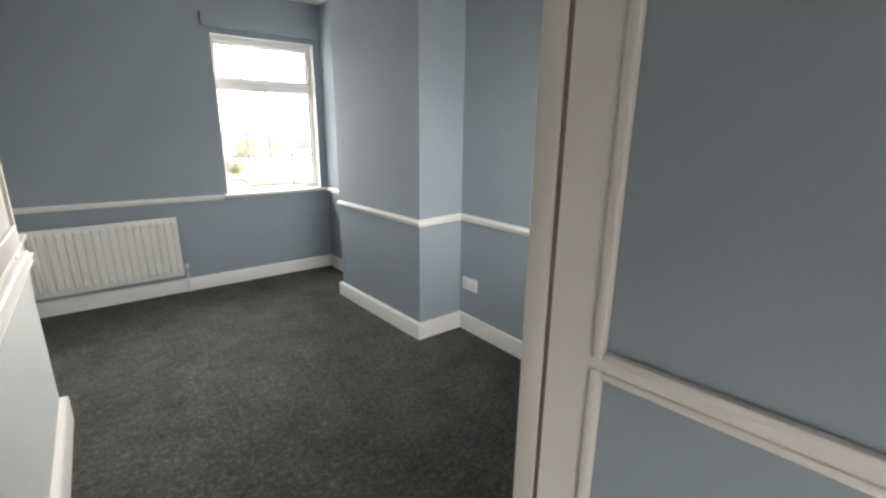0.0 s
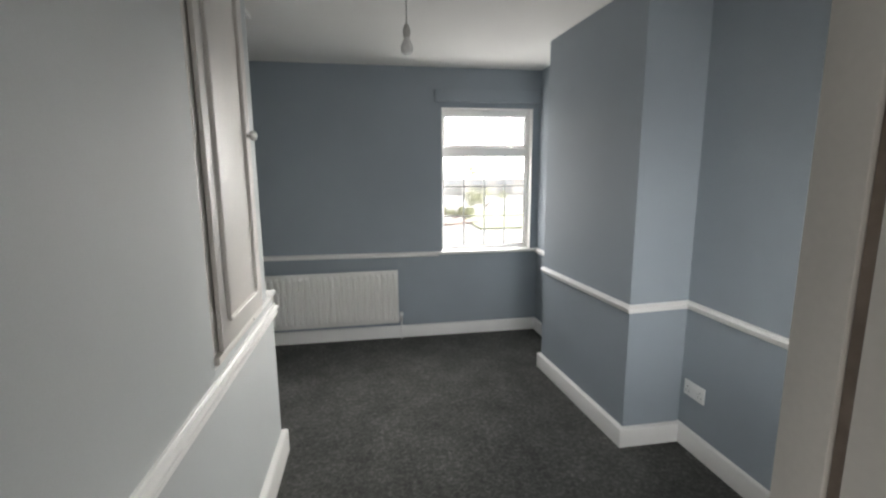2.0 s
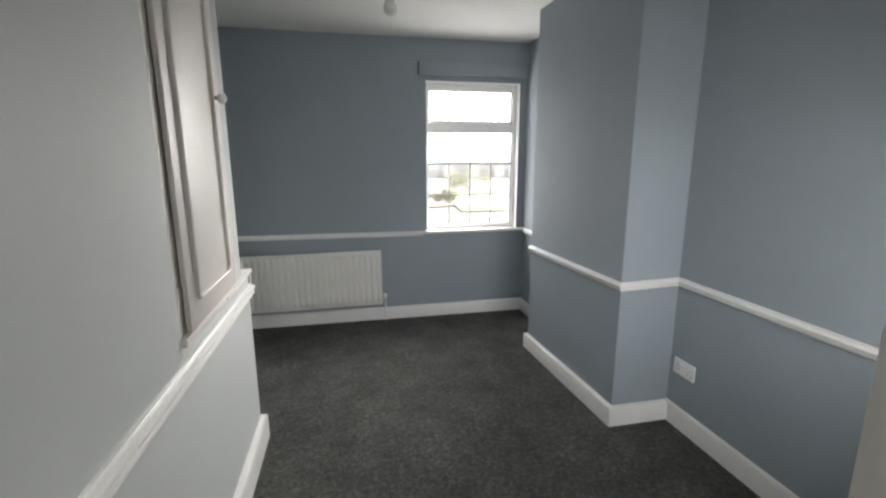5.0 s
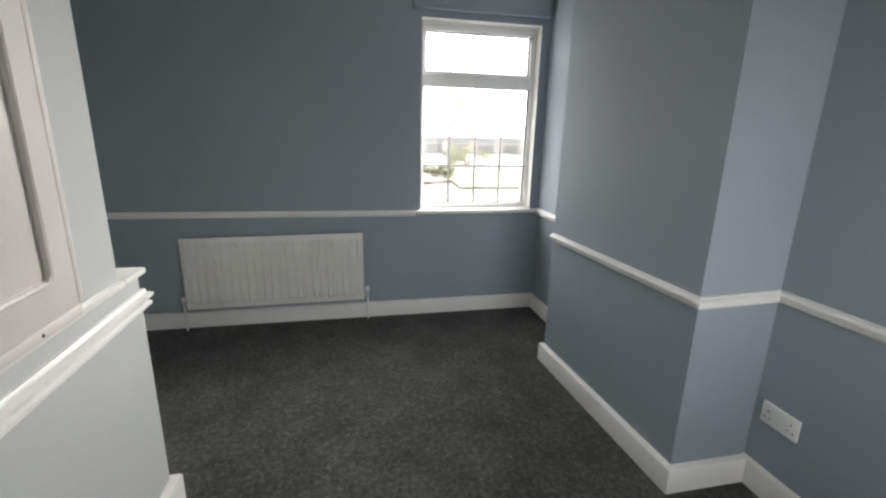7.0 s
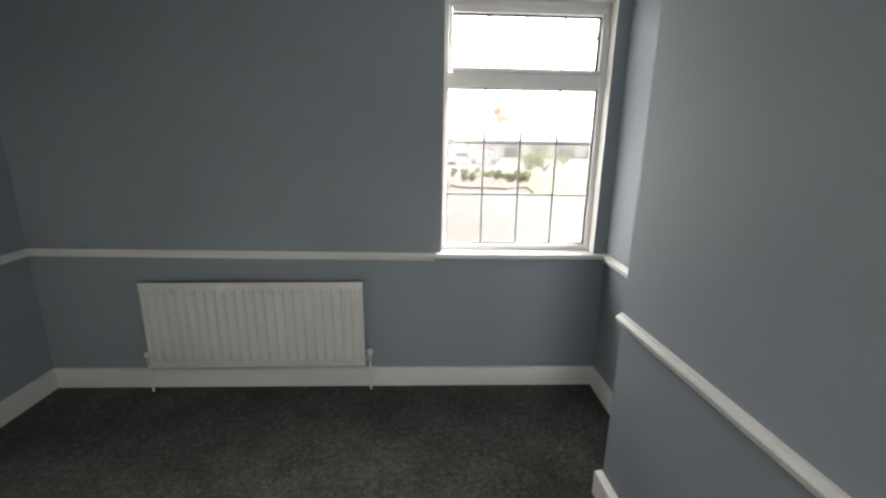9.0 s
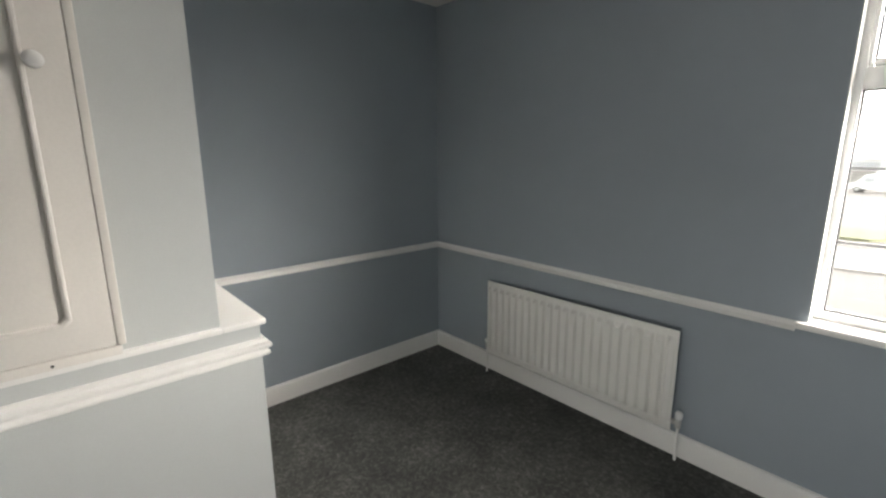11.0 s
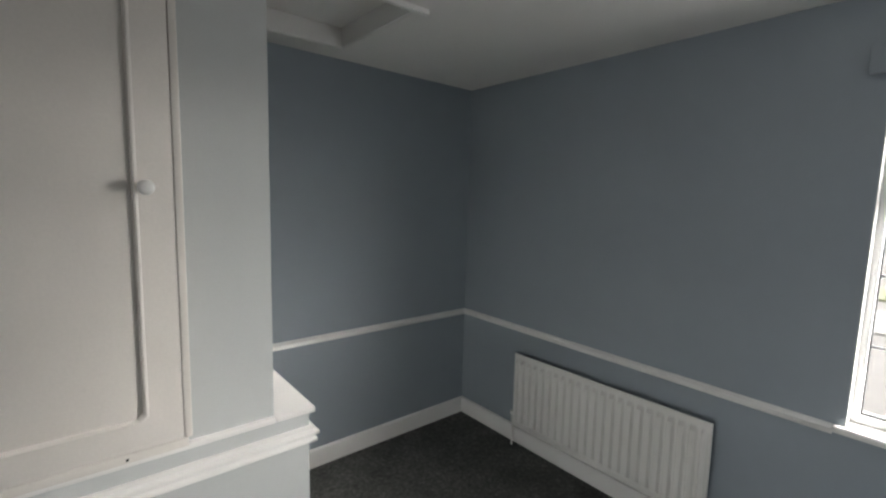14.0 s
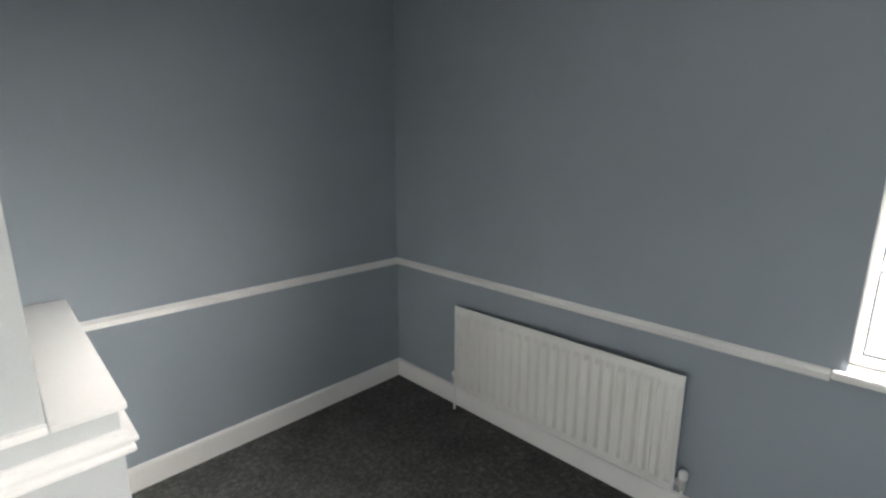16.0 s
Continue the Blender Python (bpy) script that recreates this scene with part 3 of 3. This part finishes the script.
# ---- cupboard in the bulkhead ----
def cupboard():
    y0, y1, z0, z1 = -2.570, -2.054, 0.951, 2.385
    c = holder("wall_cupboard", BULK + 0.016, (y0 + y1) / 2, z0, label="off-white tall cupboard set in the bulkhead, door shut", category="cupboard")
    oy = (y0 + y1) / 2
    def bx(bm, x0, ya, za, x1, yb, zb, bev=0.002):
        add_box(bm, (x0, ya - oy, za - z0), (x1, yb - oy, zb - z0), bev)
    bm = bmesh.new()
    bx(bm, -0.0155, y0 - 0.040, z0 - 0.002, 0.007, y0 - 0.025, z1 + 0.02, 0.0015)
    part("frame_edge", bm, DOOR_WHITE, c, "thin painted frame edge")
    bm = bmesh.new()
    bx(bm, -0.0155, y0 - 0.020, z0 - 0.002, 0.005, y0 + 0.02, z1 + 0.02, 0.0015)
    part("hinge_strip", bm, DOOR_WHITE, c, "narrow hanging strip beside a dark gap")
    bm = bmesh.new()
    bx(bm, -0.0155, y0 - 0.040, z0 - 0.029, 0.022, y1 + 0.012, z0 - 0.003, 0.003)
    strip = part("bottom_strip", bm, DOOR_WHITE, c)
    bm = bmesh.new()
    add_cyl(bm, (0.0215, -2.187 - oy, -0.018), (0.0235, -2.187 - oy, -0.018), 0.004, 0.0035, 12)
    part("nail", bm, DARK, strip, "dark nail head")
    bm = bmesh.new()
    bx(bm, -0.0155, y1 + 0.002, z0 - 0.002, 0.024, y1 + 0.022, z1 + 0.02, 0.004)
    part("edge_bead", bm, DOOR_WHITE, c)
    bm = bmesh.new()
    bx(bm, 0.009, y0, z0, 0.024, y1, z1, 0.002)
    door = part("door", bm, DOOR_WHITE, c, "flat off-white door with applied beading")
    # applied bead with clipped corners
    pa, pb, qa, qb, k = -2.506 - oy, -2.134 - oy, 1.026 - z0, 2.31 - z0, 0.014
    ring = [(pa, qa + k), (pa + k, qa), (pb - k, qa), (pb, qa + k), (pb, qb - k), (pb - k, qb), (pa + k, qb), (pa, qb - k)]
    bm = bmesh.new()
    prof = [(0, 0), (0.002, 0.009), (0.007, 0.012), (0.012, 0.009), (0.015, 0)]
    rows = []
    cxm, czm = (pa + pb) / 2, (qa + qb) / 2
    for y, z in ring:
        row = []
        for o, hgt in prof:
            sy, sz = (1 if y < cxm else -1), (1 if z < czm else -1)
            row.append(bm.verts.new((0.024 + hgt, y + sy * o * 0.9, z + sz * o * 0.9)))
        rows.append(row)
    for i in range(8):
        a, b = rows[i], rows[(i + 1) % 8]
        for j in range(4):
            bm.faces.new((a[j], a[j + 1], b[j + 1], b[j]))
    part("beading", bm, DOOR_WHITE, door)
    m = Matrix.Translation((0.024, -2.119 - oy, 1.653 - z0)) @ Matrix.Rotation(radians(90), 4, "Y")
    bm = bmesh.new()
    add_lathe(bm, [(0.0155, 0), (0.0155, 0.003), (0.008, 0.006), (0.0075, 0.018)], m)
    part("knob_stem", bm, BRASSY, door, "dull metal rose and stem")
    bm = bmesh.new()
    add_lathe(bm, [(0.0085, 0.016), (0.013, 0.019), (0.0185, 0.027), (0.0195, 0.034), (0.016, 0.041), (0.009, 0.045), (0.0, 0.046)], m)
    part("knob", bm, GLOSS_WHITE, door, "white painted round knob")
    for z in (1.06, 1.66, 2.27):
        bm = bmesh.new()
        bx(bm, 0.005, y0 - 0.036, z - 0.03, 0.0085, y0 - 0.003, z + 0.03, 0.0005)
        add_cyl(bm, (0.015, y0 - 0.003 - oy, z - 0.03 - z0), (0.015, y0 - 0.003 - oy, z + 0.03 - z0), 0.004, segs=12)
        part("hinge", bm, DOOR_WHITE, c, "painted-over hinge")
    return c


cupboard()


# ---- radiator ----
def radiator():
    w, h, n = 1.174, 0.493, 23
    r = holder("radiator", 1.182, 0, 0.163, label="white fluted panel radiator under the dado rail", category="radiator")
    r.matrix_basis = pose(1.182, 0, 0.163, 0, -0.4, 0)
    def front(name, y_face, sign, depth):
        bm = bmesh.new()
        nx, zs = n * 20, [0, 0.012, 0.03, 0.038, 0.046, 0.056, 0.25, h - 0.056, h - 0.046, h - 0.038, h - 0.03, h - 0.012, h]
        grid = []
        for z in zs:
            fade = max(0.0, min(1.0, (min(z, h - z) - 0.03) / 0.026))
            fade = fade * fade * (3 - 2 * fade)
            row = []
            for i in range(nx + 1):
                u = i / nx
                edge = min(1.0, min(u, 1 - u) * n / 0.6)
                ph = math.cos(2 * math.pi * u * n)
                ridge = 0.5 - 0.5 * ph
                ridge = min(1.0, 1.5 * ridge)
                ridge = ridge * ridge * (3 - 2 * ridge)
                lip = 0.006 if z in (0, h) or i in (0, nx) else 0.0
                row.append(bm.verts.new((-w / 2 + w * u, y_face - sign * (depth * ridge * fade * edge - lip), z)))
            grid.append(row)
        for a, b in zip(grid, grid[1:]):
            for i in range(nx):
                bm.faces.new((a[i], a[i + 1], b[i + 1], b[i]))
        return part(name, bm, RAD_WHITE, r)
    front("front_panel", -0.0905, 1, 0.024)
    bm = bmesh.new()
    add_box(bm, (-w / 2, -0.0895, 0), (w / 2, -0.080, h), 0.004)
    part("back_panel", bm, RAD_WHITE, r)
    bm = bmesh.new()
    for i in range(38):
        x = -w / 2 + 0.06 + i * (w - 0.12) / 37
        add_box(bm, (x - 0.009, -0.0795, 0.07), (x + 0.009, -0.05, h - 0.06))
    part("convector_fins", bm, RAD_WHITE, r, smooth=False)
    for x in (-0.42, 0.42):
        bm = bmesh.new()
        add_box(bm, (x - 0.018, -0.0495, 0.05), (x + 0.018, -0.0005, h - 0.05), 0.002)
        part("bracket", bm, RAD_WHITE, r)
    for sx in (1, -1):
        x = sx * (w / 2 + 0.024)
        bm = bmesh.new()
        add_cyl(bm, (sx * (w / 2 - 0.01), -0.060, 0.035), (x, -0.060, 0.035), 0.010)
        add_cyl(bm, (x, -0.060, 0.01), (x, -0.060, 0.056), 0.012)
        add_cyl(bm, (sx * (w / 2 - 0.002), -0.060, 0.035), (sx * (w / 2 + 0.012), -0.060, 0.035), 0.015, segs=6)
        valve = part("valve", bm, STEEL, r, "plated radiator valve")
        bm = bmesh.new()
        top = 0.056
        add_lathe(bm, [(0.012, 0), (0.016, 0.003), (0.017, 0.025 if sx > 0 else 0.018), (0.013, 0.034 if sx > 0 else 0.024), (0, 0.036 if sx > 0 else 0.026)], Matrix.Translation((x, -0.060, top)))
        part("valve_cap", bm, PLASTIC, valve, "white plastic cap")
        bm = bmesh.new()
        add_cyl(bm, (x, -0.060, -0.162), (x, -0.060, 0.012), 0.0065)
        part("pipe", bm, GLOSS_WHITE, r, "white painted pipe into the floor")
    return r


radiator()


# ---- double socket ----
def socket():
    s = holder("double_socket", EAST, -2.025, 0.340, label="white double switched power socket on the wall", category="socket")
    bm = bmesh.new()
    add_box(bm, (-0.010, -0.073, -0.043), (-0.0005, 0.073, 0.043), 0.003)
    part("plate", bm, PLASTIC, s)
    for sy in (-1, 1):
        bm = bmesh.new()
        add_box(bm, (-0.0135, sy * 0.018 - 0.006, 0.008), (-0.0095, sy * 0.018 + 0.006, 0.028), 0.0015)
        part("rocker", bm, PLASTIC, s)
        yc = sy * 0.045
        for ya, za, yb, zb in ((-0.002, 0.006, 0.002, 0.014), (-0.0145, -0.018, -0.0075, -0.014), (0.0075, -0.018, 0.0145, -0.014)):
            bm = bmesh.new()
            add_box(bm, (-0.0104, yc + ya, za), (-0.0095, yc + yb, zb))
            part("pin_hole", bm, DARK, s, smooth=False)
        bm = bmesh.new()
        add_cyl(bm, (-0.0096, sy * 0.0301, 0.0), (-0.0108, sy * 0.0301, 0.0), 0.003, segs=12)
        part("screw", bm, STEEL, s)
    return s


socket()


# ---- ceiling pendant ----
def pendant():
    p = holder("pendant_lamp", 1.735, -1.703, H, label="bare bulb on a white cord from a ceiling rose, unlit", category="lamp")
    bm = bmesh.new()
    add_lathe(bm, [(0.042, 0), (0.042, -0.006), (0.036, -0.018), (0.018, -0.026), (0.010, -0.034), (0.004, -0.038)], Matrix())
    part("ceiling_rose", bm, AGED, p)
    bm = bmesh.new()
    add_cyl(bm, (0, 0, -0.212), (0, 0, -0.036), 0.0032, segs=10)
    part("cord", bm, AGED, p)
    bm = bmesh.new()
    add_lathe(bm, [(0.006, -0.200), (0.012, -0.208), (0.015, -0.222), (0.019, -0.226), (0.019, -0.246), (0.0165, -0.250), (0.0165, -0.262)], Matrix())
    part("lamp_holder", bm, AGED, p)
    bm = bmesh.new()
    add_lathe(bm, [(0.0125, -0.258), (0.0135, -0.272), (0.020, -0.284), (0.028, -0.300), (0.030, -0.314), (0.027, -0.328), (0.017, -0.338), (0.0, -0.342)], Matrix())
    part("bulb", bm, BULB, p, "frosted bulb")
    return p


AGED = material("aged_white_plastic", (0.52, 0.51, 0.48), 0.4, grain=0.02, stain=0.03)
BULB = material("pearl_glass", (0.74, 0.74, 0.72), 0.12, grain=0.0, stain=0.01)
pendant()

# ---- film sticker on the pane ----
st = holder("window_sticker", 2.500, GY - 0.0026, 1.520, label="small orange and cream film sticker on the glass", category="sticker")
for nm, mat, pts in (("upper_shape", ORANGE, [(-0.046, 0.030), (-0.038, 0.046), (-0.020, 0.052), (-0.004, 0.066), (0.001, 0.040), (-0.004, 0.016), (-0.030, 0.012)]), ("lower_shape", CREAM, [(-0.026, 0.010), (-0.004, 0.015), (0.030, 0.008), (0.054, -0.008), (0.030, -0.016), (0.010, -0.014), (-0.006, -0.026), (-0.024, -0.014)])):
    bm = bmesh.new()
    lo = [bm.verts.new((x, 0, z)) for x, z in pts]
    hi = [bm.verts.new((x, -0.0012, z)) for x, z in pts]
    bm.faces.new(lo)
    bm.faces.new(hi[::-1])
    for i in range(len(pts)):
        bm.faces.new((lo[i], hi[i], hi[(i + 1) % len(pts)], lo[(i + 1) % len(pts)]))
    part(nm, bm, mat, st, smooth=False)

# ---- outside, seen through the window ----
GROUND = -2.9
bm = bmesh.new()
add_box(bm, (-900, 0.6, GROUND - 0.5), (900, 1500, GROUND))
structure("ground", bm, PAVING, "pale worn tarmac of the yard outside", "ground")


def flat_patch(name, outline, h, mat, label, cat):
    bm = bmesh.new()
    add_prism(bm, outline, GROUND + 0.001, GROUND + h)
    structure(name, bm, mat, label, cat)


def blob(cx, cy, rx, ry, n, seed):
    rng = random.Random(seed)
    return [(cx + rx * (1 + 0.2 * rng.uniform(-1, 1)) * math.cos(2 * math.pi * i / n), cy + ry * (1 + 0.2 * rng.uniform(-1, 1)) * math.sin(2 * math.pi * i / n)) for i in range(n)]


flat_patch("pavement", blob(0.6, 22.5, 3.2, 2.6, 14, 1), 0.10, PALE_SLAB, "pale concrete apron with a low kerb", "pavement")
flat_patch("lawn_near", blob(-1.2, 30.5, 2.6, 2.4, 14, 2), 0.12, GRASS, "patch of dry grass", "grass")
flat_patch("lawn_far", [(10.5, 31), (26, 31), (30, 50), (12.0, 49)], 0.12, GRASS, "pale dry grass verge", "grass")
flat_patch("flower_bed", blob(8.0, 37, 3.4, 2.6, 14, 3), 0.16, BARK, "tan bark planting bed", "flower bed")


def shrub(x, y, rx, ry, h, n, seed, label):
    """A bush: short stems and a crown of many small leaf blades in clumps."""
    rng = random.Random(seed)
    s = holder("shrub", x, y, GROUND + 0.1, label=label, category="shrub")
    bm = bmesh.new()
    for i in range(6):
        a = rng.uniform(0, 6.28)
        add_cyl(bm, (0.1 * math.cos(a), 0.1 * math.sin(a), 0), (rx * 0.5 * math.cos(a), ry * 0.5 * math.sin(a), h * 0.6), 0.05, 0.015, 7)
    part("stems", bm, BARK, s)
    clumps = [(rng.uniform(-1, 1) * rx * 0.75, rng.uniform(-1, 1) * ry * 0.75, rng.uniform(0.25, 0.85) * h, rng.uniform(0.35, 0.6)) for _ in range(14)]
    verts, faces = [], []
    for i in range(n):
        cx, cy, cz, r = clumps[rng.randrange(len(clumps))]
        d = Vector((rng.gauss(0, 1), rng.gauss(0, 1), rng.gauss(0, 1))).normalized() * r * rng.uniform(0.5, 1.0) * h * 0.55
        c = Vector((cx, cy, max(cz, 0.1))) + d
        u = Vector((rng.gauss(0, 1), rng.gauss(0, 1), rng.gauss(0, 1))).normalized()
        v = u.orthogonal().normalized()
        k = len(verts)
        verts += [c - u * 0.12, c + v * 0.06, c + u * 0.12, c - v * 0.06]
        faces.append((k, k + 1, k + 2, k + 3))
    me = bpy.data.meshes.new("crown")
    me.from_pydata([tuple(p) for p in verts], [], faces)
    me.materials.append(LEAVES)
    crown = new("crown", me)
    crown.parent = s
    return s


shrub(6.6, 41, 2.4, 1.6, 1.15, 3000, 5, "rounded dusty green bush beside the yard")
shrub(10.2, 40, 2.8, 1.5, 1.1, 3000, 6, "low spreading dusty green bush on the verge")
shrub(-5.0, 46, 2.4, 1.5, 1.5, 1400, 7, "low dusty green bush at the yard edge")
shrub(17.0, 54, 3.2, 1.8, 2.6, 1800, 8, "tall dusty green bush behind the lawn")


def van(x, y, turn, label, paint):
    v = holder("van", x, y, GROUND, turn, label=label, category="van", group="parked vans")
    bm = bmesh.new()
    side = [(-2.5, 0.4), (2.45, 0.4), (2.5, 1.0), (1.75, 1.15), (1.15, 1.95), (0.9, 2.05), (-2.45, 2.05)]
    a = [bm.verts.new((px, -0.95, pz)) for px, pz in side]
    b = [bm.verts.new((px, 0.95, pz)) for px, pz in side]
    bm.faces.new(a)
    bm.faces.new(b[::-1])
    for i in range(len(side)):
        bm.faces.new((a[i], b[i], b[(i + 1) % len(side)], a[(i + 1) % len(side)]))
    bmesh.ops.bevel(bm, geom=list(bm.edges), offset=0.08, segments=2, affect="EDGES")
    body = part("body", bm, paint, v)
    bm = bmesh.new()
    p = [(1.73, 1.19), (1.19, 1.90)]
    vs = [bm.verts.new((p[0][0] + 0.02, -0.8, p[0][1])), bm.verts.new((p[0][0] + 0.02, 0.8, p[0][1])), bm.verts.new((p[1][0] + 0.02, 0.75, p[1][1])), bm.verts.new((p[1][0] + 0.02, -0.75, p[1][1]))]
    bm.faces.new(vs)
    part("windscreen", bm, PANE, body)
    for sy in (-1, 1):
        bm = bmesh.new()
        add_box(bm, (0.25, sy * 0.94, 1.2), (1.15, sy * 0.965, 1.8), 0.01)
        part("side_window", bm, PANE, body)
        for wx in (-1.6, 1.6):
            bm = bmesh.new()
            add_cyl(bm, (wx, sy * 0.72, 0.34), (wx, sy * 0.97, 0.34), 0.34)
            tyre = part("wheel", bm, GASKET, v)
            bm = bmesh.new()
            add_cyl(bm, (wx, sy * 0.95, 0.34), (wx, sy * 0.985, 0.34), 0.19)
            part("rim", bm, STEEL, tyre)
    return v


van(4.6, 66, 8, "white panel van parked in the yard", VAN_WHITE)
van(-2.5, 68, 172, "white panel van parked beside the shed", VAN_WHITE)
van(-9.5, 64, 20, "white panel van parked across the yard", VAN_WHITE)
van(11.5, 70, -6, "silver van parked near the far building", VAN_SILVER)


def depot(x, y, w, d, h, bays, label, wallmat):
    """A low industrial building: walls, shallow roof, roller doors and a strip of windows."""
    g = holder("depot_building", x, y, GROUND, label=label, category="building")
    bm = bmesh.new()
    add_box(bm, (-w / 2, 0, 0), (w / 2, d, h))
    part("wall", bm, wallmat, g, smooth=False)
    bm = bmesh.new()
    lo = [bm.verts.new(p) for p in ((-w / 2 - 0.4, -0.5, h + 0.002), (w / 2 + 0.4, -0.5, h + 0.002), (w / 2 + 0.4, d + 0.5, h + 0.002), (-w / 2 - 0.4, d + 0.5, h + 0.002))]
    r0, r1 = bm.verts.new((-w / 2 - 0.4, d / 2, h + 1.3)), bm.verts.new((w / 2 + 0.4, d / 2, h + 1.3))
    for f in ((lo[0], lo[1], r1, r0), (lo[2], lo[3], r0, r1), (lo[1], lo[2], r1), (lo[3], lo[0], r0), (lo[3], lo[2], lo[1], lo[0])):
        bm.faces.new(f)
    part("roof", bm, ROOFTILE, g, smooth=False)
    for i in range(bays):
        bx = -w / 2 + (i + 0.5) * w / bays
        bm = bmesh.new()
        add_box(bm, (bx - w / bays * 0.3, -0.06, 0), (bx + w / bays * 0.3, -0.002, h * 0.55))
        for k in range(1, 7):
            add_box(bm, (bx - w / bays * 0.3, -0.09, h * 0.55 * k / 7 - 0.04), (bx + w / bays * 0.3, -0.0605, h * 0.55 * k / 7 + 0.04))
        part("roller_door", bm, PALE_SLAB, g, smooth=False)
        bm = bmesh.new()
        add_box(bm, (bx - w / bays * 0.35, -0.05, h * 0.68), (bx + w / bays * 0.35, -0.002, h * 0.88))
        win = part("window", bm, PANE, g, smooth=False)
        bm = bmesh.new()
        add_box(bm, (bx - w / bays * 0.36, -0.10, h * 0.66), (bx + w / bays * 0.36, -0.0505, h * 0.68))
        part("sill", bm, PALE_SLAB, win, smooth=False)
    return g


depot(-9, 88, 34, 16, 3.6, 6, "long pale grey depot building with roller doors", RENDERWALL)
depot(30, 96, 36, 18, 3.4, 6, "low pale brick depot building behind the lawn", BRICK)
